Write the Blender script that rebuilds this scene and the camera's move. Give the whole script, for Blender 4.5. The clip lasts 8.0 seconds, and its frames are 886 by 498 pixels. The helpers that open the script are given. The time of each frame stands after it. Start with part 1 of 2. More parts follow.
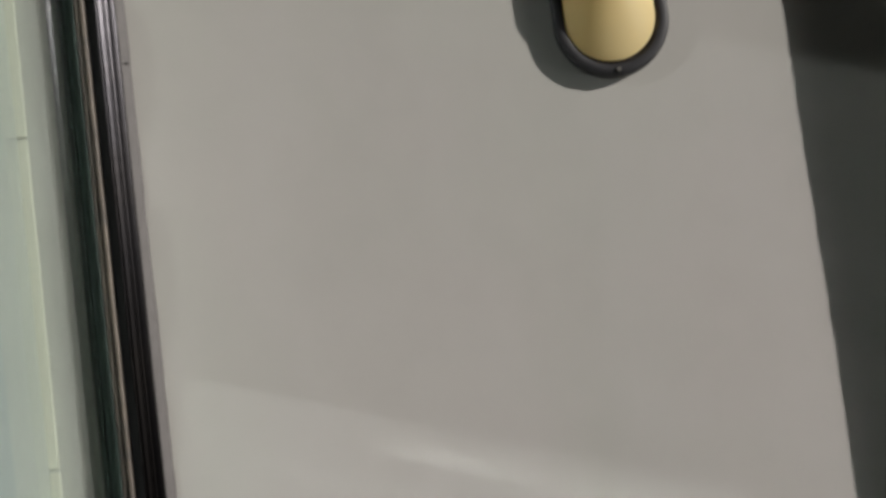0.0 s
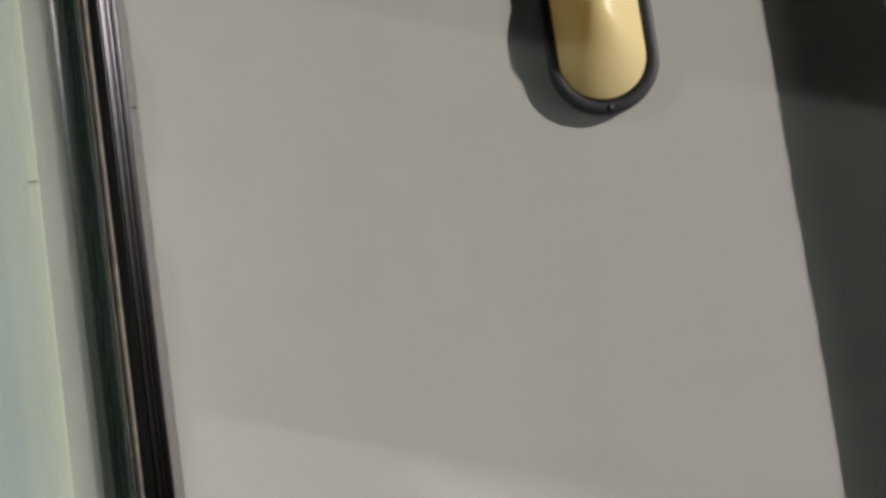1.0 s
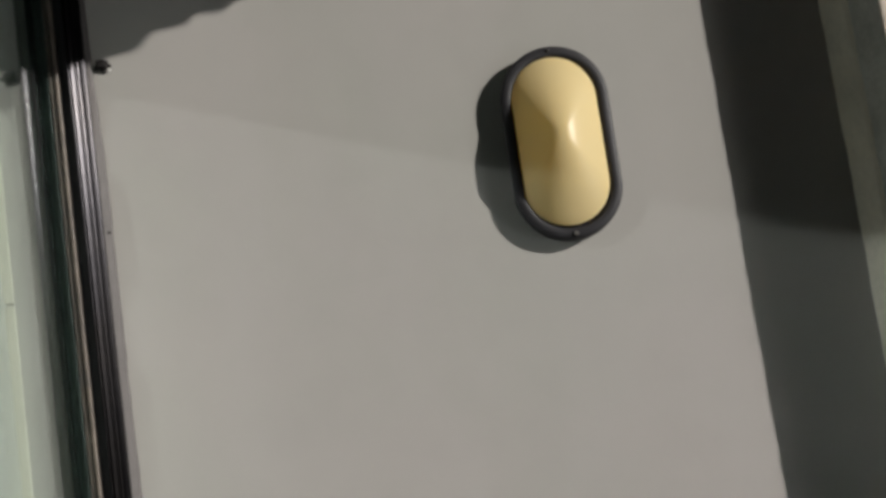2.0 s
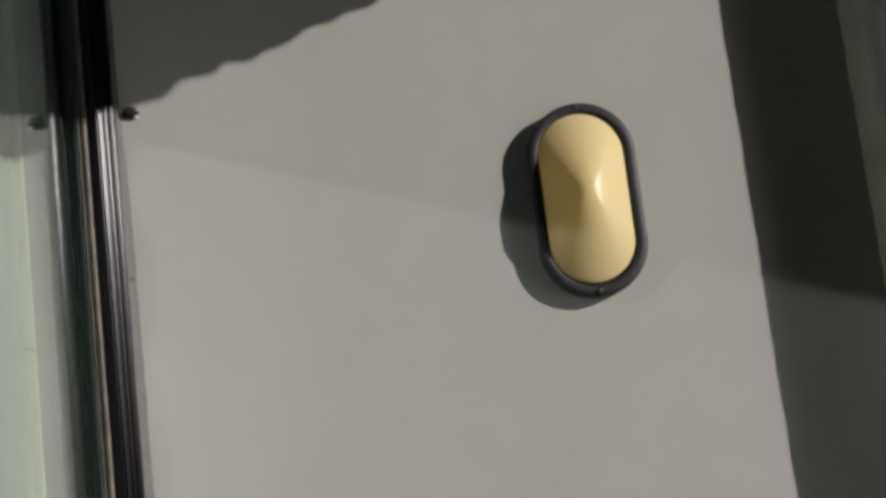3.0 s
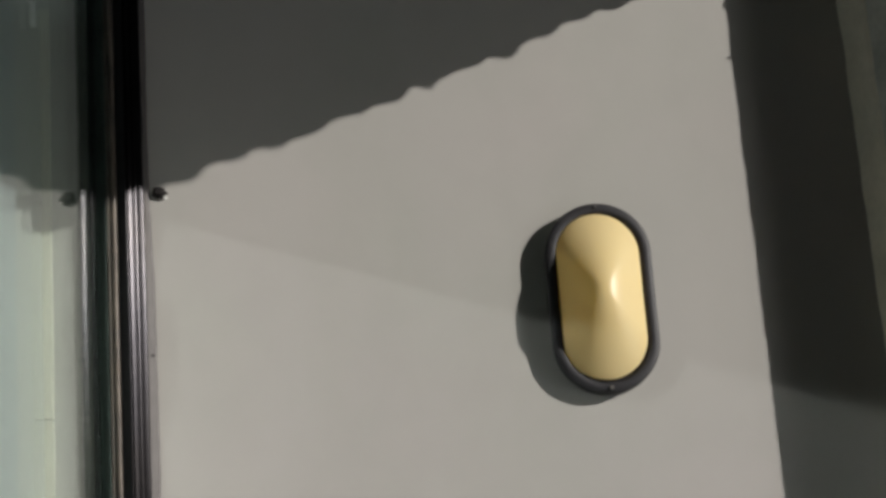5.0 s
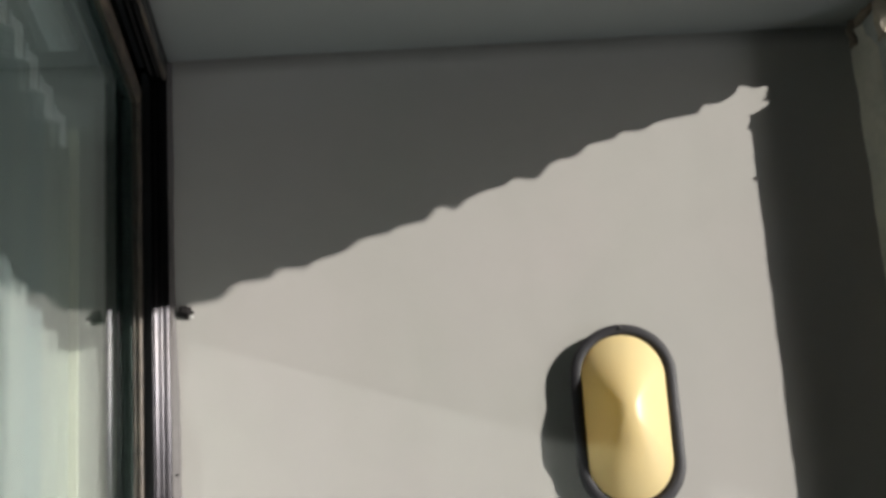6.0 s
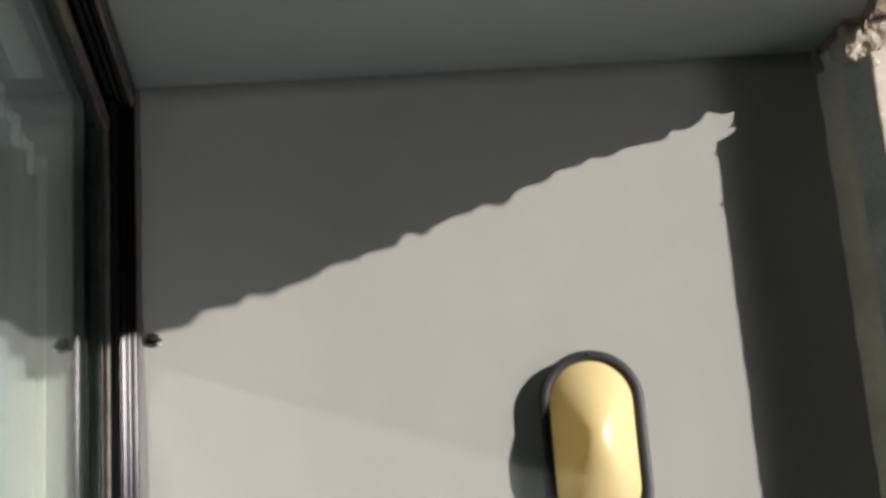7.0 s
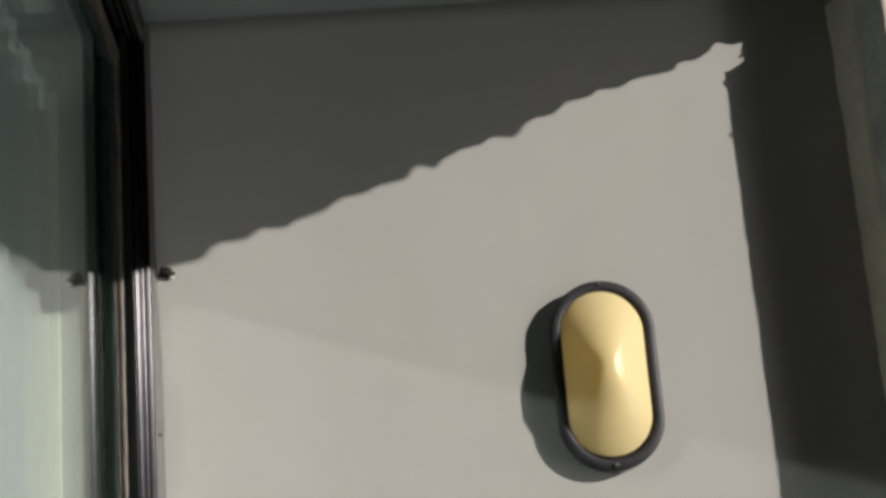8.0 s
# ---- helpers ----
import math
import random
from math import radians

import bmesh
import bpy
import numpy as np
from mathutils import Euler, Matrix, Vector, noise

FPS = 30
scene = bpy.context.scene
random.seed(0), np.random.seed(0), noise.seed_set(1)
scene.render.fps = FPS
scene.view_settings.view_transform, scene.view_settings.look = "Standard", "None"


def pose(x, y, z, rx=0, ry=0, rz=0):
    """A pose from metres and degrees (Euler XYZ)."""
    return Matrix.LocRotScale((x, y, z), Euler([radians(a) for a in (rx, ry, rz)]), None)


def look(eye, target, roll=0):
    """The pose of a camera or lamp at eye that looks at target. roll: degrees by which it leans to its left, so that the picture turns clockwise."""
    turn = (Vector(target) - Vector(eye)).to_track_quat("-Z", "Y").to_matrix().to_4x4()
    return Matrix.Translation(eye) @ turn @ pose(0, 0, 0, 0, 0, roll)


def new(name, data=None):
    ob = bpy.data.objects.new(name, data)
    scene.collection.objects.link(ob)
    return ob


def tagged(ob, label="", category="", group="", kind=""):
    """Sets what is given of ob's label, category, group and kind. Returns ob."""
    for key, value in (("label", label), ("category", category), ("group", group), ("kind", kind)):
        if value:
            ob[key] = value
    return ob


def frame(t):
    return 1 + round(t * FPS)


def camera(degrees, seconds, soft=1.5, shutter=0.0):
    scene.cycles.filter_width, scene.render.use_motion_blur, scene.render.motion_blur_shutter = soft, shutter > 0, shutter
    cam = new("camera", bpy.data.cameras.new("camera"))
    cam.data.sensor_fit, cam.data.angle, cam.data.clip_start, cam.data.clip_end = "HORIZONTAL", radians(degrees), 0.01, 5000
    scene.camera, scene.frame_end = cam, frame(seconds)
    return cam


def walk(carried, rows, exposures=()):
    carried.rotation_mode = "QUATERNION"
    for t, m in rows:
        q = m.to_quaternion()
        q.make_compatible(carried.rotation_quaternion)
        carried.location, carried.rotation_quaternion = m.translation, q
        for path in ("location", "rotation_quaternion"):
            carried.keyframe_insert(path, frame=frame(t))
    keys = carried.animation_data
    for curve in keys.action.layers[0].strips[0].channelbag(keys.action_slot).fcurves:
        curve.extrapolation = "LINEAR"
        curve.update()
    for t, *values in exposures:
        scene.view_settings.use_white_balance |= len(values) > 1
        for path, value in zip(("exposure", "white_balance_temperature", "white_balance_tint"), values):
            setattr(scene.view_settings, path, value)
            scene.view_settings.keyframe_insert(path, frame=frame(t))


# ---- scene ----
# End of a narrow balcony: painted end wall with an oval bulkhead lamp, sliding glass on one side, open parapet side on the other.
# x: from the glass (0) to the open side, y: towards the end wall (0), z up from the balcony floor.
cam = camera(26.579, 8.0, soft=3.4)


def eyed(x, y, z, yaw, pitch, lean):
    """Camera pose from its place, its turn to the left of +y, its tilt upward and its lean."""
    yaw, pitch = radians(yaw), radians(pitch)
    ahead = Vector((-math.sin(yaw) * math.cos(pitch), math.cos(yaw) * math.cos(pitch), math.sin(pitch)))
    return look((x, y, z), Vector((x, y, z)) + ahead, lean)


walk(cam, [
    (0.00, eyed(0.3122, -1.8839, 1.6450, -0.773, 7.380, -7.215)),
    (0.50, eyed(0.3295, -1.8868, 1.6601, 0.580, 7.084, -7.470)),
    (1.00, eyed(0.2941, -1.9445, 1.6562, -1.402, 7.876, -8.092)),
    (1.50, eyed(0.2833, -1.9543, 1.6674, -2.568, 8.618, -8.226)),
    (2.00, eyed(0.3091, -1.9889, 1.6652, -2.439, 11.023, -8.131)),
    (3.30, eyed(0.2876, -1.9794, 1.6583, -2.683, 12.904, -6.210)),
    (3.50, eyed(0.2837, -1.9790, 1.6509, -3.060, 12.873, -5.751)),
    (4.00, eyed(0.2744, -1.9987, 1.6668, -4.303, 12.587, -4.990)),
    (4.50, eyed(0.2739, -2.0006, 1.6621, -4.131, 13.860, -4.700)),
    (5.00, eyed(0.2816, -2.0178, 1.6387, -2.383, 16.087, -4.199)),
    (5.20, eyed(0.2921, -2.0181, 1.6482, -1.673, 16.547, -3.665)),
    (6.30, eyed(0.2940, -2.0310, 1.6496, -1.479, 19.984, -3.753)),
    (6.50, eyed(0.2850, -2.0374, 1.6615, -1.958, 19.884, -3.943)),
    (7.00, eyed(0.3044, -2.0265, 1.6504, -2.276, 20.170, -4.123)),
    (7.50, eyed(0.2816, -2.0317, 1.6517, -2.524, 19.268, -4.396)),
    (8.00, eyed(0.2829, -2.0374, 1.6492, -2.357, 18.053, -4.530)),
], exposures=[(0.0, -0.42), (1.0, -0.40), (2.0, -0.36), (3.5, -0.33), (4.5, -0.31), (5.0, -0.21), (5.2, -0.13), (6.3, 0.36), (7.0, 0.31), (7.5, 0.15), (8.0, 0.04)])

# ---- light ----
SUN_WAY = Vector((-1.75, 1.0, -0.604)).normalized()
world = bpy.data.worlds.new("sky")
scene.world = world
world.use_nodes = True
wn = world.node_tree.nodes
sky = wn.new("ShaderNodeTexSky")
sky.sky_type = "NISHITA"
sky.sun_disc = False
sky.dust_density, sky.ozone_density = 3.5, 5.0
sky.sun_elevation = math.asin(-SUN_WAY.z)
sky.sun_rotation = math.atan2(-SUN_WAY.x, -SUN_WAY.y)
wn["Background"].inputs[1].default_value = 0.050
world.node_tree.links.new(sky.outputs[0], wn["Background"].inputs[0])
sun = new("sun", bpy.data.lights.new("sun", "SUN"))
sun.data.energy, sun.data.angle, sun.data.color = 5.0, radians(0.53), (1.0, 0.96, 0.90)
sun.matrix_world = look((6, -4, 4), Vector((6, -4, 4)) + SUN_WAY)

# added lamp in an unseen opening, brightens the room and blind behind the glass
room_fill = new("room_fill_lamp", bpy.data.lights.new("room_fill_lamp", "AREA"))
room_fill.data.shape, room_fill.data.size, room_fill.data.size_y = "RECTANGLE", 2.1, 1.5
room_fill.data.energy, room_fill.data.color = 25.0, (0.84, 0.96, 1.0)
room_fill.matrix_world = look((-3.02, -1.55, 1.55), (0, -1.55, 1.55))

# area lamps added for the sun mirrored in the glazing: narrow beams from the sunlit part of the pane
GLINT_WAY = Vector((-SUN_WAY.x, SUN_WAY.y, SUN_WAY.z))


def pane_glint_lamp(name, y0, y1, z0, z1, power, spread=2.4):
    """An area lamp added for the sun's reflection off the pane between y0 and y1, up to the shadow of the beam."""
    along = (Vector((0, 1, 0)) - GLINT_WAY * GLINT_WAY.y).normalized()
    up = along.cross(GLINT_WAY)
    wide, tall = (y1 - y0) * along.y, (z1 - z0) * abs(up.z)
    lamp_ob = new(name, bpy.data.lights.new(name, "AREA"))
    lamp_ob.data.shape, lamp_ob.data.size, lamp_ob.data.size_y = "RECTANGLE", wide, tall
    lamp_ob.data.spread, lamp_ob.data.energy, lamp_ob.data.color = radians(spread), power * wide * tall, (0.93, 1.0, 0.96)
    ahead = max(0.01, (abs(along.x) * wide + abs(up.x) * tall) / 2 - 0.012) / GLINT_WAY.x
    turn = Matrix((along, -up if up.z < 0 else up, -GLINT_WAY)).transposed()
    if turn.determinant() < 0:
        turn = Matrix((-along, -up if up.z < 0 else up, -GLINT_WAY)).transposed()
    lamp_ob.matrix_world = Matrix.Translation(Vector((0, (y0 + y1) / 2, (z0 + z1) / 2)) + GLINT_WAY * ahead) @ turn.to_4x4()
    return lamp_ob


# area lamp added for an unseen sun reflection from below, in line with the sun: it reaches under the beam and up to the
# ceiling
low_lamp_eye = Vector((0.4, 0.0, 2.4)) - 32 * Vector((SUN_WAY.x, SUN_WAY.y, -SUN_WAY.z))
low_glint_lamp = new("low_glint_lamp", bpy.data.lights.new("low_glint_lamp", "AREA"))
low_glint_lamp.data.shape, low_glint_lamp.data.size, low_glint_lamp.data.size_y = "RECTANGLE", 3.6, 6.0
low_glint_lamp.data.energy, low_glint_lamp.data.color = 2300.0, (0.92, 0.97, 1.0)
low_glint_lamp.matrix_world = look(low_lamp_eye, (0.4, 0.0, 2.4))

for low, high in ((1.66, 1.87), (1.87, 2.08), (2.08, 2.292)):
    pane_glint_lamp("pane_glint_lamp", -0.52, 0.0, low, high, 0.56)
# lamps added to lay a lower bright band and two streaks on the wall; no second pane is built
pane_glint_lamp("wall_band_lamp", -0.48, 0.0, 1.58, 1.816, 0.85, 1.1)
pane_glint_lamp("wall_band_lamp", -0.46, -0.145, 1.779, 1.795, 1.7, 1.0)
pane_glint_lamp("wall_band_lamp", -0.24, -0.060, 1.735, 1.747, 1.0, 1.1)

# ---- materials ----


def material(name, colour, rough=0.6, metal=0.0, grain=0.0, grain_scale=60.0, stain=0.0, stain_scale=4.0, stain_colour=None,
             bump=0.0, bump_scale=150.0, streak=None):
    m = bpy.data.materials.new(name)
    m.use_nodes = True
    n, l = m.node_tree.nodes, m.node_tree.links
    b = n["Principled BSDF"]
    b.inputs["Roughness"].default_value, b.inputs["Metallic"].default_value = rough, metal
    coord = n.new("ShaderNodeTexCoord")
    out = None

    def mixed(a, factor, other):
        mix = n.new("ShaderNodeMix")
        mix.data_type = "RGBA"
        if isinstance(a, tuple):
            mix.inputs[6].default_value = (*a, 1)
        else:
            l.new(a, mix.inputs[6])
        mix.inputs[7].default_value = (*other, 1)
        l.new(factor, mix.inputs[0])
        return mix.outputs[2]

    def cloud(scale, low, high, top, detail=5, stretch=None):
        t = n.new("ShaderNodeTexNoise")
        t.inputs["Scale"].default_value, t.inputs["Detail"].default_value = scale, detail
        if stretch:
            mp = n.new("ShaderNodeMapping")
            mp.inputs["Scale"].default_value = stretch
            l.new(coord.outputs["Object"], mp.inputs[0])
            l.new(mp.outputs[0], t.inputs["Vector"])
        else:
            l.new(coord.outputs["Object"], t.inputs["Vector"])
        r = n.new("ShaderNodeMapRange")
        r.inputs[1].default_value, r.inputs[2].default_value, r.inputs[4].default_value = low, high, top
        l.new(t.outputs[0], r.inputs[0])
        return r.outputs[0]

    out = colour
    if stain:
        out = mixed(out, cloud(stain_scale, 0.42, 0.7, stain), stain_colour or tuple(c * 0.7 for c in colour))
    if grain:
        out = mixed(out, cloud(grain_scale, 0.4, 0.7, grain, 8), tuple(c * 0.55 for c in colour))
    if streak:
        out = mixed(out, cloud(streak[1], 0.45, 0.65, streak[0], 6, streak[3]), streak[2])
    if isinstance(out, tuple):
        b.inputs["Base Color"].default_value = (*out, 1)
    else:
        l.new(out, b.inputs["Base Color"])
    if bump:
        t = n.new("ShaderNodeTexNoise")
        t.inputs["Scale"].default_value, t.inputs["Detail"].default_value = bump_scale, 6
        l.new(coord.outputs["Object"], t.inputs["Vector"])
        k = n.new("ShaderNodeBump")
        k.inputs["Strength"].default_value, k.inputs["Distance"].default_value = bump, 0.002
        l.new(t.outputs[0], k.inputs["Height"])
        l.new(k.outputs[0], b.inputs["Normal"])
    return m


paint = material("wall_paint", (0.421, 0.397, 0.376), 0.62, stain=1.0, stain_scale=2.6, stain_colour=(0.388, 0.385, 0.351), grain=0.06, grain_scale=22, bump=0.12, bump_scale=30,
                 streak=(0.5, 7, (0.434, 0.413, 0.396), (1, 1, 0.25)))
ceiling_paint = material("ceiling_paint", (0.39, 0.405, 0.40), 0.75, stain=0.4, stain_scale=5, stain_colour=(0.33, 0.345, 0.34), bump=0.15, bump_scale=40)
grey_plaster = material("grey_plaster", (0.76, 0.715, 0.62), 0.85, stain=0.7, stain_scale=14, stain_colour=(0.55, 0.53, 0.46), grain=0.2, grain_scale=120, bump=0.5, bump_scale=120)
cement = material("cement_render", (0.55, 0.56, 0.535), 0.9, stain=0.8, stain_scale=18, stain_colour=(0.34, 0.35, 0.335), grain=0.4, grain_scale=180, bump=0.7, bump_scale=160)
cream_paint = material("old_cream_paint", (0.66, 0.585, 0.50), 0.7, stain=0.5, stain_scale=12, stain_colour=(0.56, 0.47, 0.38), grain=0.12, grain_scale=90, bump=0.4, bump_scale=90)
broken = material("broken_concrete", (0.33, 0.27, 0.21), 0.95, stain=0.9, stain_scale=40, stain_colour=(0.16, 0.12, 0.09), grain=0.4, grain_scale=200, bump=0.9, bump_scale=200)
chip_pale = material("chipped_plaster", (0.66, 0.58, 0.48), 0.9, stain=0.45, stain_scale=38, stain_colour=(0.20, 0.14, 0.10), grain=0.3, grain_scale=200, bump=0.8, bump_scale=200)
bronze = material("dark_bronze_aluminium", (0.0085, 0.0081, 0.0090), 0.245, metal=1.0, stain=0.5, stain_scale=20, stain_colour=(0.011, 0.010, 0.0098), bump=0.05, bump_scale=60)
bronze_nodes = bronze.node_tree.nodes
across_grain = bronze_nodes.new("ShaderNodeTangent")
across_grain.direction_type, across_grain.axis = "RADIAL", "Z"
bronze_nodes["Principled BSDF"].inputs["Anisotropic"].default_value = 0.62
bronze.node_tree.links.new(across_grain.outputs[0], bronze_nodes["Principled BSDF"].inputs["Tangent"])
# teal haze seen in the glass is put into the inner frame's colour
frame_inside = material("inner_frame_glass_haze", (0.085, 0.125, 0.112), 0.5, stain=0.6, stain_scale=30, stain_colour=(0.05, 0.075, 0.07))
worn_bronze = material("worn_bronze", (0.085, 0.066, 0.052), 0.50, metal=0.15, stain=0.9, stain_scale=45, stain_colour=(0.04, 0.033, 0.03),
                       streak=(0.8, 110, (0.125, 0.100, 0.078), (1, 1, 0.22)), bump=0.3, bump_scale=90)
worn_head = material("worn_bronze_head", (0.085, 0.066, 0.052), 0.50, metal=0.15, stain=0.9, stain_scale=45, stain_colour=(0.04, 0.033, 0.03),
                     streak=(0.8, 110, (0.24, 0.185, 0.13), (1, 0.12, 1)), bump=0.3, bump_scale=90)
# black that stands in for shade in the frame gap and screw holes
shade_black = material("shade_black", (0.007, 0.007, 0.008), 0.85)
sealant = material("grey_sealant", (0.080, 0.070, 0.068), 0.6, stain=0.7, stain_scale=60, stain_colour=(0.065, 0.057, 0.055), bump=0.4, bump_scale=100)
dark_resin = material("dark_resin", (0.008, 0.006, 0.006), 0.95, bump=0.5, bump_scale=300)
lamp_black = material("black_plastic", (0.020, 0.019, 0.022), 0.58, stain=0.5, stain_scale=30, stain_colour=(0.034, 0.032, 0.036), bump=0.1, bump_scale=400)
lamp_cream = material("yellowed_plastic", (0.93, 0.77, 0.425), 0.36, stain=0.35, stain_scale=9, stain_colour=(0.89, 0.685, 0.32))
# the cover is a thin shell that lets daylight through
cream_nodes, cream_links = lamp_cream.node_tree.nodes, lamp_cream.node_tree.links
cream_nodes["Principled BSDF"].inputs["Specular IOR Level"].default_value = 0.4
seep, seep_mix = cream_nodes.new("ShaderNodeBsdfTranslucent"), cream_nodes.new("ShaderNodeMixShader")
seep.inputs["Color"].default_value = (0.98, 0.83, 0.39, 1)
seep_mix.inputs[0].default_value = 0.38
cream_links.new(cream_nodes["Principled BSDF"].outputs[0], seep_mix.inputs[1])
cream_links.new(seep.outputs[0], seep_mix.inputs[2])
cream_links.new(seep_mix.outputs[0], cream_nodes["Material Output"].inputs["Surface"])
steel = material("screw_steel", (0.30, 0.28, 0.26), 0.45, metal=0.9)
fabric = material("blind_fabric", (0.45, 0.475, 0.465), 0.8, grain=0.15, grain_scale=200, bump=0.2, bump_scale=400, stain=0.2, stain_scale=6)
fabric_nodes, fabric_links = fabric.node_tree.nodes, fabric.node_tree.links
info, tint = fabric_nodes.new("ShaderNodeObjectInfo"), fabric_nodes.new("ShaderNodeMix")
tint.data_type = "RGBA"
tint.blend_type = "MULTIPLY"
tint.inputs[0].default_value = 1.0
ramp = fabric_nodes.new("ShaderNodeValToRGB")
ramp.color_ramp.elements[0].color, ramp.color_ramp.elements[1].color = (0.74, 0.82, 0.86, 1), (1.0, 0.97, 0.90, 1)
fabric_links.new(info.outputs["Random"], ramp.inputs[0])
old = fabric_nodes["Principled BSDF"].inputs["Base Color"].links[0].from_socket
fabric_links.new(old, tint.inputs[6])
fabric_links.new(ramp.outputs[0], tint.inputs[7])
fabric_links.new(tint.outputs[2], fabric_nodes["Principled BSDF"].inputs["Base Color"])
veil, shine = fabric_nodes.new("ShaderNodeBsdfTranslucent"), fabric_nodes.new("ShaderNodeMixShader")
fabric_links.new(tint.outputs[2], veil.inputs[0])
shine.inputs[0].default_value = 0.33
fabric_links.new(fabric_nodes["Principled BSDF"].outputs[0], shine.inputs[1])
fabric_links.new(veil.outputs[0], shine.inputs[2])
fabric_links.new(shine.outputs[0], fabric_nodes["Material Output"].inputs[0])
cream_trim = material("cream_trim", (0.66, 0.66, 0.52), 0.45, stain=0.4, stain_scale=8, stain_colour=(0.60, 0.59, 0.45))
hem_white = material("blind_hem", (0.84, 0.85, 0.83), 0.6)
inner_paint = material("inner_wall_paint", (0.42, 0.42, 0.385), 0.7, stain=0.3, stain_scale=3, bump=0.1, bump_scale=30)
room_paint = material("room_paint", (0.25, 0.26, 0.25), 0.8, stain=0.3, stain_scale=2)
floor_tile = material("floor_tile", (0.16, 0.14, 0.12), 0.5, stain=0.5, stain_scale=6, grain=0.2, grain_scale=90)
# nearly black so that the unseen walls throw little light back
unseen_wall_dark = material("unseen_wall_dark", (0.034, 0.036, 0.042), 0.85, stain=0.5, stain_scale=1.5, bump=0.3, bump_scale=60)
# unseen ground, its tone set by the light it bounces up to the balcony
earth = material("bounce_ground", (0.22, 0.228, 0.238), 0.9, stain=0.6, stain_scale=0.4, stain_colour=(0.18, 0.188, 0.198), grain=0.2, grain_scale=6)

glass = bpy.data.materials.new("window_glass")
glass.use_nodes = True
gn, gl = glass.node_tree.nodes, glass.node_tree.links
gn.remove(gn["Principled BSDF"])
clear, gloss, fres, both = gn.new("ShaderNodeBsdfTransparent"), gn.new("ShaderNodeBsdfGlossy"), gn.new("ShaderNodeFresnel"), gn.new("ShaderNodeMixShader")
clear.inputs[0].default_value = (0.925, 0.962, 0.950, 1)
gloss.inputs["Roughness"].default_value = 0.012
gloss.inputs["Color"].default_value = (0.95, 1.0, 0.98, 1)
fres.inputs[0].default_value = 1.52
gl.new(fres.outputs[0], both.inputs[0])
gl.new(clear.outputs[0], both.inputs[1])
gl.new(gloss.outputs[0], both.inputs[2])
gl.new(both.outputs[0], gn["Material Output"].inputs[0])
# ---- building helpers ----


def part(name, bm, mat, parent=None, label=""):
    """Links a bmesh as one mesh object, under a thing or a part."""
    me = bpy.data.meshes.new(name)
    bmesh.ops.recalc_face_normals(bm, faces=bm.faces)
    bm.to_mesh(me)
    bm.free()
    me.materials.append(mat)
    ob = new(name, me)
    if parent:
        ob.parent = parent
    return tagged(ob, label)


def thing(name, label, category, group="", kind=""):
    return tagged(new(name), label, category, group, kind)


def smooth(ob):
    for p in ob.data.polygons:
        p.use_smooth = True
    return ob


def block(a, b, bevel=0.0):
    """A box from corner a to corner b."""
    bm = bmesh.new()
    bmesh.ops.create_cube(bm, size=1)
    for v in bm.verts:
        v.co = Vector([(a[i] + b[i]) / 2 + v.co[i] * (b[i] - a[i]) for i in range(3)])
    if bevel:
        bmesh.ops.bevel(bm, geom=bm.edges, offset=bevel, segments=2, affect="EDGES", profile=0.5)
    return bm


def dense(loop, step):
    """The closed loop of 2D points with points added so that none are farther apart than step."""
    out = []
    for p, q in zip(loop, loop[1:] + loop[:1]):
        k = max(1, math.ceil(math.dist(p, q) / step))
        out += [(p[0] + (q[0] - p[0]) * i / k, p[1] + (q[1] - p[1]) * i / k) for i in range(k)]
    return out


def extruded(loop, stations, axis, shift=None):
    """A closed 2D loop swept along an axis ('z': loop in x, y; 'y': loop in x, z). shift moves each point a little."""
    bm = bmesh.new()
    rings = []
    for s in stations:
        ring = []
        for u, v in loop:
            co = Vector((u, v, s)) if axis == "z" else Vector((u, s, v))
            if shift:
                co = co + Vector(shift(co))
            ring.append(bm.verts.new(co))
        rings.append(ring)
    n = len(loop)
    for r0, r1 in zip(rings, rings[1:]):
        for i in range(n):
            bm.faces.new((r0[i], r0[(i + 1) % n], r1[(i + 1) % n], r1[i]))
    bm.faces.new(rings[0])
    bm.faces.new(rings[-1])
    return bm


def steps(a, b, step):
    k = max(1, math.ceil(abs(b - a) / step))
    return [a + (b - a) * i / k for i in range(k + 1)]


def rnd(co, scale, amp):
    """Soft noise in x, y and z."""
    return Vector((noise.noise(co * scale), noise.noise(co * scale + Vector((7, 3, 1))), noise.noise(co * scale + Vector((1, 9, 5))))) * amp


# ---- the large structure ----
HIGH, BACK, DEEP = 2.62, -3.4, 0.16
JAMB, EDGE_X, BEAM_Z = 0.8465, 0.8855, 2.600

wall_bm = bmesh.new()
nx, nz = 60, 120
grid = [[wall_bm.verts.new((-0.03 + 1.23 * i / nx, 0, HIGH * j / nz)) for i in range(nx + 1)] for j in range(nz + 1)]
for row in grid[1:-1]:
    for v in row[1:-1]:
        v.co.y += 0.0012 * noise.noise(Vector((v.co.x * 4, 0, v.co.z * 3))) + 0.0004 * noise.noise(Vector((v.co.x * 14, 3, v.co.z * 9)))
for j in range(nz):
    for i in range(nx):
        wall_bm.faces.new((grid[j][i], grid[j][i + 1], grid[j + 1][i + 1], grid[j + 1][i]))
rim = [e for e in wall_bm.edges if e.is_boundary]
made = bmesh.ops.extrude_edge_only(wall_bm, edges=rim)
back_verts = [g for g in made["geom"] if isinstance(g, bmesh.types.BMVert)]
for v in back_verts:
    v.co.y = DEEP
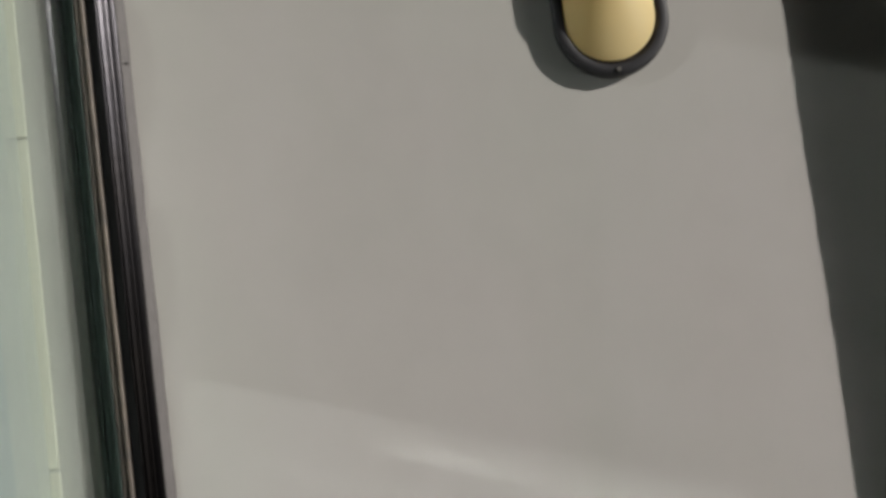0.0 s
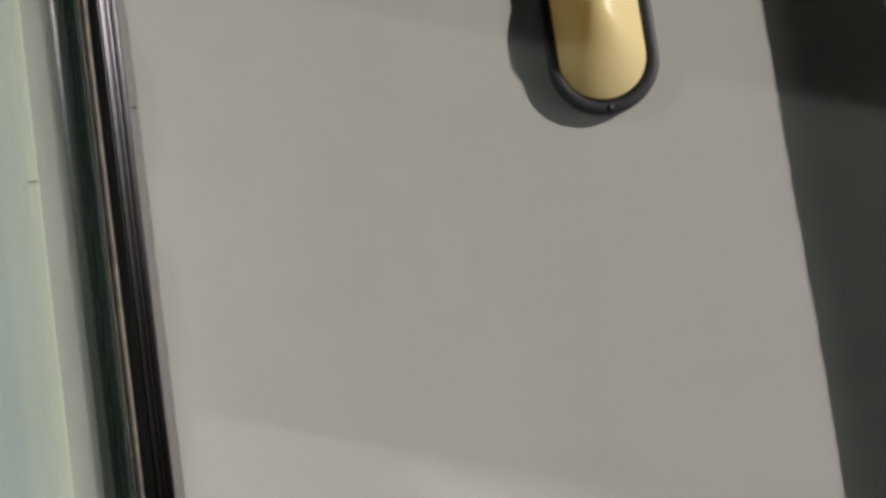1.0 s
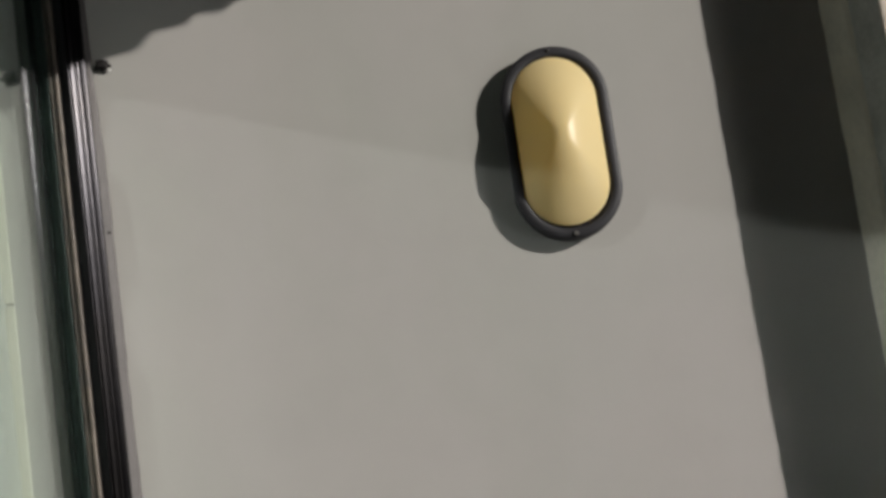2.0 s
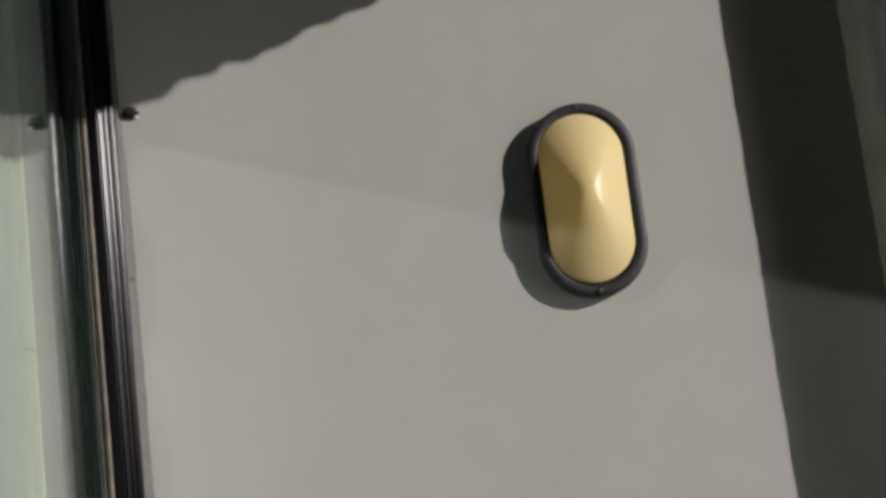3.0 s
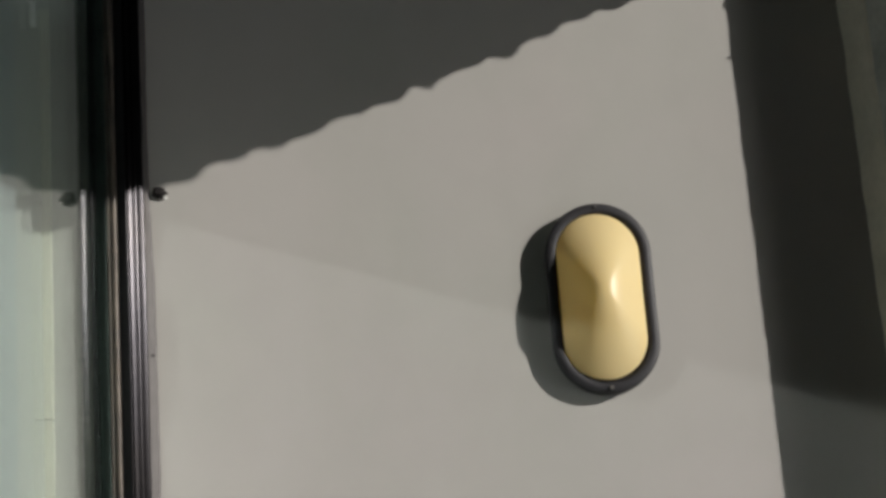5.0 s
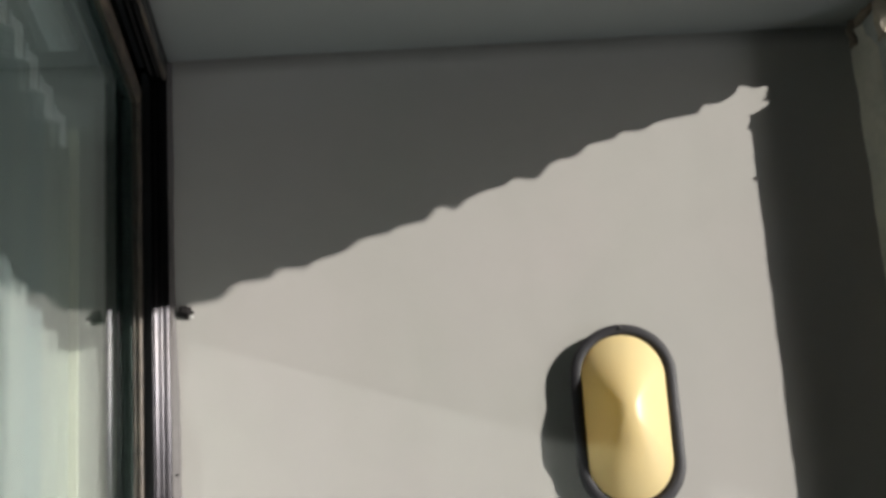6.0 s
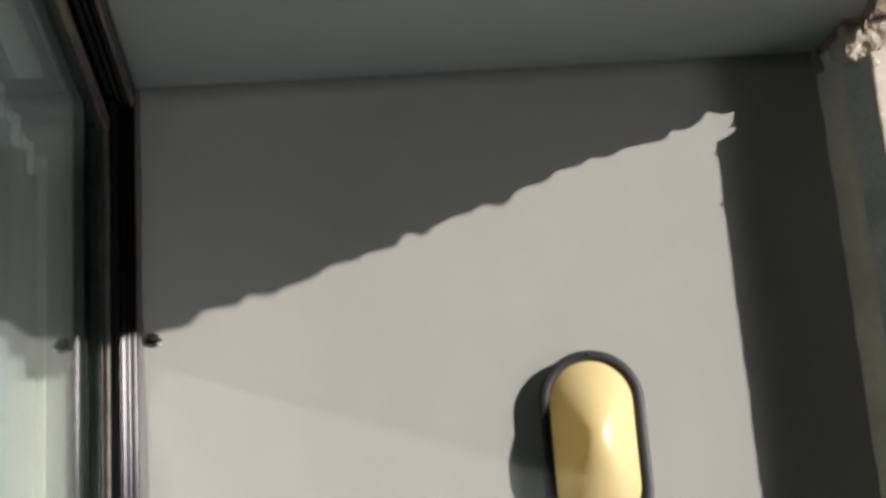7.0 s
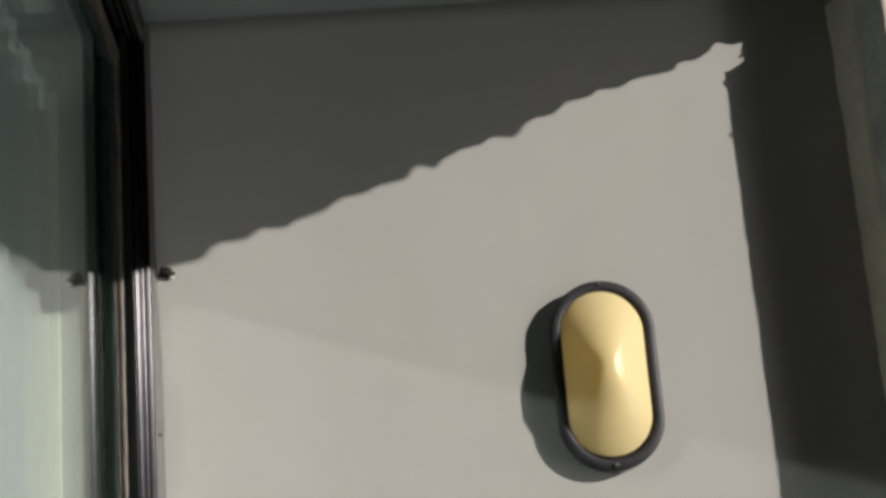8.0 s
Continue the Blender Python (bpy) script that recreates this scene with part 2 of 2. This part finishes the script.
bmesh.ops.contextual_create(wall_bm, geom=[e for e in wall_bm.edges if e.is_boundary])
wall_north = tagged(smooth(part("wall_north", wall_bm, paint)), "smooth light grey painted plaster end wall", "wall", kind="structure")

tagged(part("ceiling", block((-0.05, BACK, HIGH), (EDGE_X - 0.001, 0.0, HIGH + 0.18)), ceiling_paint), "grey painted concrete balcony ceiling", "ceiling", kind="structure")
tagged(part("floor", block((-0.05, BACK, -0.15), (1.2, 0.0, 0.0)), floor_tile), "plain tiled balcony floor", "floor", kind="structure")
tagged(part("wall_south", block((-0.05, BACK - 0.15, 0), (1.2, BACK, HIGH)), unseen_wall_dark), "plain rendered far end wall", "wall", kind="structure")
# unseen wall added outside to keep sky light off the strip beside the column
tagged(part("wall_wing", block((1.2, BACK - 0.2, -7), (5.3, BACK, 14)), unseen_wall_dark), "plain unseen wall added to block sky light", "wall", kind="structure")
tagged(part("wall_east", block((0.95, -1.0, 0), (1.1, -0.12, 0.95)), unseen_wall_dark), "low rendered balcony parapet", "parapet", kind="structure")
# unseen full-height wall, added to shorten the opening and cut sky light
tagged(part("wall_east_end", block((0.95, BACK, 0), (1.1, -1.0, HIGH)), unseen_wall_dark), "plain unseen side wall added to cut sky light", "wall", kind="structure")

# room behind the glass
tagged(part("floor_room", block((-3.0, BACK, -0.15), (-0.06, 0.18, 0.0)), floor_tile), "room floor behind the glass", "floor", kind="structure")
tagged(part("ceiling_room", block((-3.0, BACK, 2.75), (-0.06, 0.18, 2.9)), room_paint), "room ceiling behind the glass", "ceiling", kind="structure")
tagged(part("wall_room_north", block((-3.0, 0.006, -0.15), (-0.0305, 0.28, 2.9)), inner_paint), "room wall behind the glass", "wall", kind="structure")
# unseen west wall, left open where the added fill lamp stands
for low, high, tag in (((BACK, -0.15), (0.28, 0.8), "wall_room_west_low"), ((BACK, 2.3), (0.28, 2.9), "wall_room_west_high"),
                       ((BACK, 0.8), (-2.6, 2.3), "wall_room_west_side"), ((-0.5, 0.8), (0.28, 2.3), "wall_room_west_end")):
    tagged(part(tag, block((-3.1, low[0], low[1]), (-3.0, high[0], high[1])), room_paint), "unseen room wall round the opening for the added lamp", "wall", kind="structure")
tagged(part("wall_room_south", block((-3.0, BACK - 0.1, -0.15), (-0.06, BACK, 2.9)), room_paint), "room wall behind the glass", "wall", kind="structure")
tagged(part("wall_lintel", block((-0.06, BACK, HIGH + 0.002), (-0.052, 0.18, 2.9)), room_paint), "strip of wall over the window", "wall", kind="structure")

gb = bmesh.new()
bmesh.ops.create_grid(gb, x_segments=8, y_segments=8, size=2500)
for v in gb.verts:
    v.co.z = -7
tagged(part("ground", gb, earth), "unseen plain ground far below, toned for bounced light", "ground", kind="structure")

# edge beam over the open side, its lower lip lumpy with old plaster
# hanging lobes and hollows in turn: where the sun casts each across the end wall, and its height in millimetres
LOBES = [(-0.03, 1), (0.055, 1), (0.084, -5.5), (0.107, 5.4), (0.145, -3.5), (0.157, 3.6), (0.188, -8), (0.201, -3.6), (0.222, -6), (0.257, 1.1), (0.285, -4.8), (0.295, -1.2),
         (0.325, -6.4), (0.343, 4.3), (0.364, -7.5), (0.374, -0.3), (0.398, 2), (0.418, -1.3), (0.432, 3.1), (0.456, -7.8), (0.475, 3.6), (0.487, 4.6), (0.500, 1), (0.524, 9), (0.548, 4.3), (0.563, 8.6),
         (0.586, 1.2), (0.604, 4.3), (0.655, -4.2), (0.661, 4.2), (0.681, -1.8), (0.699, 1), (0.705, 10), (0.717, 5), (0.727, -2), (0.742, -4), (0.752, 20), (0.85, 24)]


def lip(y):
    """Height of the beam's lower lip at y: soft lobes of old plaster."""
    across = EDGE_X + y * 1.75
    ripple = 0.0005 * noise.noise(Vector((0, y * 130, 2)))
    for (a, low), (b, high) in zip(LOBES, LOBES[1:]):
        if a <= across < b:
            f = (across - a) / (b - a)
            if high > low:
                f = max(0, (f - 0.3) / 0.7)
                f = f * f * (3 - 2 * f)
            else:
                f = 0.6 * f + 0.4 * f * f * (3 - 2 * f)
            return 0.001 * (low + (high - low) * f) + ripple
    return 0.004 * noise.noise(Vector((0, y * 25, 2))) + ripple


def beam_shift(co):
    near = max(0, 1 - abs(co.x - EDGE_X) / 0.02) * max(0, 1 - (co.z - BEAM_Z) / 0.02)
    out = rnd(co, 25, 0.0015 if co.x > EDGE_X + 0.004 else 0.0004)
    out.z = lip(co.y) * near + (1 - near) * out.z
    if -0.103 < co.y < -0.080 and co.x < EDGE_X + 0.02:
        out.z += 0.001 * near
    return out


beam = thing("edge_beam", "old concrete edge beam with a lumpy lower lip", "beam", kind="structure")
beam_loop = dense([(EDGE_X, BEAM_Z), (EDGE_X + 0.012, BEAM_Z + 0.024), (0.99, BEAM_Z + 0.080), (0.99, HIGH + 0.18), (EDGE_X, HIGH + 0.18)], 0.02)
part("beam_body", extruded(beam_loop, steps(BACK, -0.62, 0.05) + steps(-0.618, -0.002, 0.002), "y", beam_shift), broken, beam)

# jamb at the outer corner: plaster strip, bare cement strip, sunlit face with old paint
jamb = thing("corner_column", "weathered concrete corner column with peeling cream paint", "column", kind="structure")


def plaster_shift(co):
    amp = 0.0016 if -0.049 < co.y < -0.004 or co.x < 0.90 else 0.0
    out = rnd(co, 22, amp) + rnd(co, 80, amp * 0.4)
    if co.y < -0.033 and co.x < 0.9:
        out.y += 0.0026 * noise.noise(Vector((3, 0, co.z * 11))) + 0.0012 * noise.noise(Vector((5, 0, co.z * 70)))
    return out


part("plaster_strip", extruded(dense([(JAMB, 0.0), (JAMB + 0.004, -0.012), (0.8620, -0.041), (0.8670, -0.0455), (1.0, -0.0455), (1.0, 0.0)], 0.008),
                               steps(0, BEAM_Z + 0.01, 0.012), "z", plaster_shift), grey_plaster, jamb, "pale grey-green plaster strip")


def cement_shift(co):
    out = rnd(co, 30, 0.0014) + rnd(co, 110, 0.0007)
    if co.x > 1.0:
        out = Vector()
    if co.y < -0.064 and co.x < 0.950:
        gone = chipped(co)
        out.y += gone * max(0, -0.066 - co.y)
        out.x += gone * max(0, 0.8790 - co.x)
    return out


def chipped(co):
    """How far the corner is broken away near its top."""
    return max(0, min(1, (co.z - 2.570) / 0.008)) * (0.95 + 0.25 * noise.noise(co * 70))


part("cement_strip", extruded(dense([(0.8665, -0.0465), (0.8842, -0.0945), (0.8870, -0.0955), (1.15, -0.0955), (1.15, -0.0465)], 0.008),
                              steps(0, BEAM_Z + 0.004, 0.006), "z", cement_shift), cement, jamb, "bare grey cement strip")


def paint_shift(co):
    out = rnd(co, 90, 0.0005)
    if co.x < 0.950:
        out.x += 0.0010 * noise.noise(Vector((0, 0, co.z * 25))) + 0.0009 * noise.noise(Vector((2, 0, co.z * 160)))
        out.x += 0.060 * chipped(co)
    return out


part("painted_face", extruded(dense([(0.8846, -0.0962), (0.8854, -0.0970), (0.8880, -0.0976), (1.15, -0.0976), (1.15, -0.0957)], 0.012),
                              steps(0, BEAM_Z - 0.003, 0.004), "z", paint_shift), cream_paint, jamb, "sunlit peeling cream paint")


def flake(name, at, size, seed, mat=cream_paint):
    """A curled chip of paint or a broken lump."""
    bm = bmesh.new()
    bmesh.ops.create_icosphere(bm, subdivisions=2, radius=1)
    for v in bm.verts:
        k = 1 + 0.45 * noise.noise(v.co * 1.7 + Vector((seed, 0, 0)))
        v.co = Vector((v.co.x * size[0], v.co.y * size[1], v.co.z * size[2])) * k + Vector(at)
    return part(name, bm, mat, jamb)


flake("paint_flake", (0.8900, -0.0985, 2.556), (0.004, 0.0012, 0.006), 5)


def broken_shift(co):
    return rnd(co, 70, 0.0055) + rnd(co, 210, 0.0030)


part("broken_plaster", extruded(dense([(0.8470, 0.004), (0.8440, -0.004), (0.8450, -0.013), (0.8510, -0.015), (0.8540, 0.004)], 0.003),
                                steps(2.588, 2.6195, 0.0025), "z", broken_shift), broken, jamb, "crumbled brown plaster under the ceiling")
part("plaster_ridge", extruded(dense([(0.8500, -0.012), (0.8535, -0.040), (0.8590, -0.064), (0.8680, -0.070), (0.8640, -0.012)], 0.004),
                               steps(2.6085, 2.6195, 0.002), "z", lambda co: rnd(co, 75, 0.0032) + rnd(co, 220, 0.0014)), broken, jamb, "crumbled brown plaster under the ceiling")


def fillet_shift(co):
    out = rnd(co, 45, 0.0022) + rnd(co, 160, 0.0009)
    if co.x < 0.875:
        out.x += 0.016 * max(0, (2.605 - co.z) / 0.055) ** 1.4
    return out


part("cement_fillet", extruded(dense([(0.8555, -0.012), (0.8575, -0.040), (0.8605, -0.060), (0.8700, -0.068), (0.8900, -0.070), (0.8900, -0.012)], 0.004),
                               steps(2.552, 2.6125, 0.004), "z", fillet_shift), cement, jamb, "grey cement swelling under the beam")
part("broken_corner", extruded(dense([(0.8660, -0.050), (0.8610, -0.066), (0.8660, -0.0715), (0.8780, -0.0745), (0.9050, -0.081), (0.9400, -0.089), (0.9450, -0.054)], 0.003),
                               steps(2.572, 2.6175, 0.0025), "z", lambda co: rnd(co, 65, 0.0030) + rnd(co, 190, 0.0012)), chip_pale, jamb, "pale broken corner with bare patches")
for x, z, size in ((0.8650, 2.5745, 0.0030), (0.8700, 2.5700, 0.0036), (0.8675, 2.5630, 0.0026), (0.8745, 2.5640, 0.0040), (0.8820, 2.5690, 0.0042), (0.8780, 2.5765, 0.0030)):
    flake("plaster_chip", (x + 0.004, -0.0740, z), (size, 0.0022, size * 0.9), x * 900, chip_pale)
flake("paint_flake", (0.8862, -0.0982, 2.4900), (0.0036, 0.0010, 0.0026), 3)
part("broken_head", extruded(dense([(0.8640, -0.050), (0.8650, -0.084), (0.9000, -0.0905), (0.9850, -0.0920), (0.9850, -0.050)], 0.004),
                             steps(2.6200, 2.665, 0.004), "z", lambda co: rnd(co, 80, 0.0030) + rnd(co, 240, 0.0016)), broken, jamb, "rough brown concrete under the beam")

# ---- sliding window ----
window = thing("window_1", "dark bronze aluminium sliding window with worn edges", "window", kind="structure")
# section of the outer frame as seen end on: u away from the glass, v away from the wall or ceiling
SECTION = [(-0.0265, 0.004), (-0.018, 0.010), (0.0160, 0.010), (0.0160, 0.0214), (0.0166, 0.0228)]
# ribs along the nose: start, end, slope at the start and at the end, height
for x0, x1, s0, s1, top in ((0.0170, 0.0200, 0.80, 0.95, 0.0245), (0.0201, 0.0246, 0.66, 0.85, 0.0246), (0.0247, 0.0266, 0.80, 0.95, 0.0224), (0.0267, 0.0284, 0.60, 0.80, 0.0224),
                            (0.0285, 0.0349, 0.38, 0.64, 0.0212)):
    SECTION += [(x0 + (x1 - x0) * k / 8, top - (x1 - x0) * (s0 * k / 8 + (s1 - s0) / 2 * (k / 8) ** 2)) for k in range(9)]
SECTION += [(0.0354, 0.0160), (0.0350, 0.008), (0.0342, 0.007), (0.0352, 0.006), (0.0352, 0.0), (-0.0265, 0.0)]


def frame_shift(co):
    return rnd(co, 8, 0.0004)


part("jamb_frame", extruded([(u, -v) for u, v in SECTION], steps(0, HIGH, 0.03), "z", frame_shift), bronze, window)
part("head_frame", extruded([(u, HIGH - v * 1.6) for u, v in SECTION], steps(BACK, -0.001, 0.05), "y", frame_shift), bronze, window)
part("worn_edge", extruded([(0.0300, HIGH - 0.0300), (0.0318, HIGH - 0.0335), (0.0338, HIGH - 0.0325), (0.0352, HIGH - 0.0270), (0.0340, HIGH - 0.0250)],
                           steps(BACK, -0.003, 0.012), "y", lambda co: rnd(co, 60, 0.0005)), worn_head, window, "worn brown edge of the head frame")
part("sill_frame", extruded([(u, v) for u, v in SECTION], [BACK, -0.035], "y"), bronze, window)


# glazing beads that hold the pane, worn by the weather
BEAD = [(0.0004, 0.0104), (0.0058, 0.0104), (0.0058, 0.0165), (0.0054, 0.0180), (0.0046, 0.0193), (0.0036, 0.0201), (0.0026, 0.0204), (0.0014, 0.0204), (0.0004, 0.0198)]
INNER = [(-0.0175, 0.0103), (-0.0064, 0.0103), (-0.0064, 0.0150), (-0.0078, 0.0160), (-0.0100, 0.0155), (-0.0115, 0.0130), (-0.0170, 0.0120)]
wear = lambda co: rnd(co, 90, 0.0003) + rnd(co, 20, 0.0003)
part("glazing_bead", extruded([(u, -v) for u, v in BEAD], steps(0.034, HIGH - 0.0575, 0.01), "z", wear), worn_bronze, window, "worn bronze glazing bead")
part("head_bead", extruded([(u * 1.15, HIGH - v * 1.6 - 0.0285) for u, v in BEAD], steps(BACK, -0.0210, 0.03), "y"), worn_head, window, "worn bronze glazing bead")
part("inner_jamb", extruded([(u, -v) for u, v in INNER], steps(0.034, HIGH - 0.0500, 0.05), "z"), frame_inside, window, "inner frame coloured for the green haze of the glass")
part("inner_head", extruded([(u, HIGH - v * 1.6 - 0.0285) for u, v in INNER], [BACK, -0.0165], "y"), frame_inside, window, "inner frame coloured for the green haze of the glass")
# black strips put into the frame gap to paint its deep shade
part("gasket", block((0.0060, -0.0150, 0.02), (0.0158, -0.0105, HIGH - 0.02)), shade_black, window, "black strip for the shade in the frame gap")
part("head_gasket", block((0.0060, BACK, HIGH - 0.022), (0.0158, -0.034, HIGH - 0.0165)), shade_black, window, "black strip for the shade in the frame gap")
pane = part("pane", block((-0.006, BACK, 0.03), (0.0, -0.0125, HIGH - 0.030)), glass, window, "greenish window glass")
for face in pane.data.polygons:
    if face.normal.x < -0.5:
        face.flip()
pane.visible_shadow = False


def sealant_shift(co):
    if co.x > 0.036:
        return Vector(((-0.0035 if co.z > 2.29 else -0.0035 * max(0, (co.z - 2.2) / 0.09)) + 0.0012 * noise.noise(Vector((0, 4, co.z * 9))) + 0.0008 * noise.noise(Vector((0, 1, co.z * 40))), 0, 0))
    return Vector()


part("sealant_bead", extruded([(0.0340, -0.0005), (0.0438, 0.0005), (0.0433, -0.0013), (0.0400, -0.0040), (0.0340, -0.0085)], steps(0, HIGH - 0.002, 0.006), "z", sealant_shift), sealant, window, "ragged grey sealant bead")

# ---- vertical blind inside ----
blind = thing("vertical_blind", "pale grey vertical louvre blind hanging inside the window", "blind")
part("head_rail", block((-0.099, BACK + 0.05, 2.625), (-0.064, -0.03, 2.66), 0.004), hem_white, blind)


def louvre_mesh(name, z0, z1, wide, bow, thick):
    bm = bmesh.new()
    cols = []
    for side in (1, -1):
        for i in range(9):
            u = -wide / 2 + wide * i / 8
            cols.append((u * side, bow * (1 - (2 * u / wide) ** 2) + side * thick / 2))
    rows = [[bm.verts.new((a, b, z)) for a, b in cols] for z in steps(z0, z1, 0.4)]
    n = len(cols)
    for r0, r1 in zip(rows, rows[1:]):
        for i in range(n):
            bm.faces.new((r0[i], r0[(i + 1) % n], r1[(i + 1) % n], r1[i]))
    bm.faces.new(rows[0])
    bm.faces.new(rows[-1])
    return bm


first = None
for k in range(42):
    place = pose(-0.0850, -0.0375 - 0.0795 * k, 0, 0, 0, 83 + 3 * noise.noise(Vector((k * 1.7, 0, 0))))
    if first is None:
        slat = part("louvre", louvre_mesh("louvre", 0.05, 2.514, 0.086, 0.004, 0.0012), fabric, blind)
        hem = part("hem", louvre_mesh("hem", 2.508, 2.548, 0.036, 0.004, 0.0030), hem_white, slat, "white louvre hanger")
        first = (slat, hem)
        slat.matrix_basis = place
    else:
        s2 = new("louvre", first[0].data)
        s2.parent, s2.matrix_basis = blind, place
        h2 = new("hem", first[1].data)
        h2.parent = s2
        h2["label"] = "white louvre hanger"

# ---- cream corner trim beside the blind, in short lengths ----
trim = thing("trim", "pale cream corner trim in short lengths behind the glass", "trim", kind="structure")
for low, high in ((0.01, 0.357), (0.360, 0.697), (0.700, 1.037), (1.040, 1.377), (1.380, 1.714), (1.717, 2.0535), (2.0565, 2.540)):
    part("trim_length", block((-0.0812, -0.0005, low), (-0.0702, 0.0055, high), 0.0012), cream_trim, trim)

# ---- bulkhead lamp ----
LAMP = Vector((0.5370, 0.0, 2.1502))
lamp = thing("bulkhead_lamp", "oval black wall lamp with a yellowed cream plastic cover", "wall lamp")
lamp.location = LAMP


def oval(half, radius, n=64):
    """A stadium outline: straight sides of 2 * half, ends of the radius."""
    out = []
    for i in range(n):
        a = 2 * math.pi * (i + 0.5) / n
        out.append((radius * math.cos(a), radius * math.sin(a) + (half if math.sin(a) > 0 else -half)))
    return out


def lathe_oval(levels, cap=True):
    """Rings of stadium shape: (half, radius, distance from the wall)."""
    bm = bmesh.new()
    rings = [[bm.verts.new((x, -d, z)) for x, z in oval(h, r)] for h, r, d in levels]
    n = len(rings[0])
    for r0, r1 in zip(rings, rings[1:]):
        for i in range(n):
            bm.faces.new((r0[i], r0[(i + 1) % n], r1[(i + 1) % n], r1[i]))
    if cap:
        bm.faces.new(rings[0])
        bm.faces.new(rings[-1])
    return bm


HALF = 0.0494
smooth(part("base", lathe_oval([(HALF, 0.0570, 0.0), (HALF, 0.0590, 0.002), (HALF, 0.0595, 0.012), (HALF, 0.0590, 0.0155), (HALF, 0.0572, 0.0172), (HALF, 0.0500, 0.0178),
                                (HALF, 0.0475, 0.0165), (HALF, 0.0468, 0.012)]), lamp_black, lamp, "black plastic lamp base"))
cover_bm = bmesh.new()
levels = 28
rings = []
for j in range(levels):
    k = math.cos(math.pi / 2 * j / levels) ** 0.9
    ring = []
    for x, z in oval(0.0480, 0.0468):
        far = math.sqrt(0.6 * k * k + 0.4 * ((x * k / 0.0490) ** 2 + (z * k / 0.0880) ** 2))
        crown = 0.0335 * (1.0630 - math.hypot(far, 0.36)) / 0.7030
        ring.append(cover_bm.verts.new((x * k - 0.001, -(0.0168 + 0.0020 * math.sqrt(max(0, 1 - k ** 8)) + crown), z * k + 0.0012)))
    rings.append(ring)
for r0, r1 in zip(rings, rings[1:]):
    for i in range(len(r0)):
        cover_bm.faces.new((r0[i], r0[(i + 1) % len(r0)], r1[(i + 1) % len(r0)], r1[i]))
cover_bm.faces.new(rings[-1])
cover_bm.faces.new(rings[0])
cover = smooth(part("cover", cover_bm, lamp_cream, lamp, "yellowed cream plastic cover"))


def screw(z, big):
    bm = bmesh.new()
    # flat black disc paints the shade of the screw's recess
    bmesh.ops.create_cone(bm, segments=16, radius1=big * 1.45, radius2=big * 1.3, depth=0.0012, cap_ends=True, matrix=pose(0, -0.0180, z, 90))
    part("screw_well", bm, shade_black, lamp, "dark disc for the shade in the screw hole")
    bm = bmesh.new()
    bmesh.ops.create_cone(bm, segments=12, radius1=big, radius2=big * 0.7, depth=0.0016, cap_ends=True, matrix=pose(0.0006, -0.0190, z + 0.0004, 90))
    part("screw", bm, steel, lamp, "small screw")


screw(0.1035, 0.0014)
screw(-0.1035, 0.0026)

# ---- small things ----


def lump(name, at, size, mat, label, category, seed):
    bm = bmesh.new()
    bmesh.ops.create_icosphere(bm, subdivisions=3, radius=1)
    for v in bm.verts:
        k = 1 + 0.7 * noise.noise(v.co * 2.1 + Vector((seed, 0, 0))) + 0.4 * noise.noise(v.co * 4.5 + Vector((seed, 2, 0)))
        v.co = Vector((v.co.x * size[0], v.co.y * size[1], v.co.z * size[2])) * k
    ob = tagged(smooth(part(name, bm, mat)), label, category)
    ob.location = at
    return ob


lump("resin_blob", (0.0505, -0.002, 2.3065), (0.0078, 0.0044, 0.0062), dark_resin, "black crumbly blob stuck to the wall", "blob", 2.0)
lump("plaster_crumb", (0.0585, -0.001, 2.3005), (0.0016, 0.0012, 0.0012), hem_white, "pale plaster crumb beside the black blob", "crumb", 6.0)
lump("sealant_crumb", (0.0380, -0.003, 2.1189), (0.0030, 0.0028, 0.0026), dark_resin, "dark crumb on the sealant bead", "crumb", 8.0)
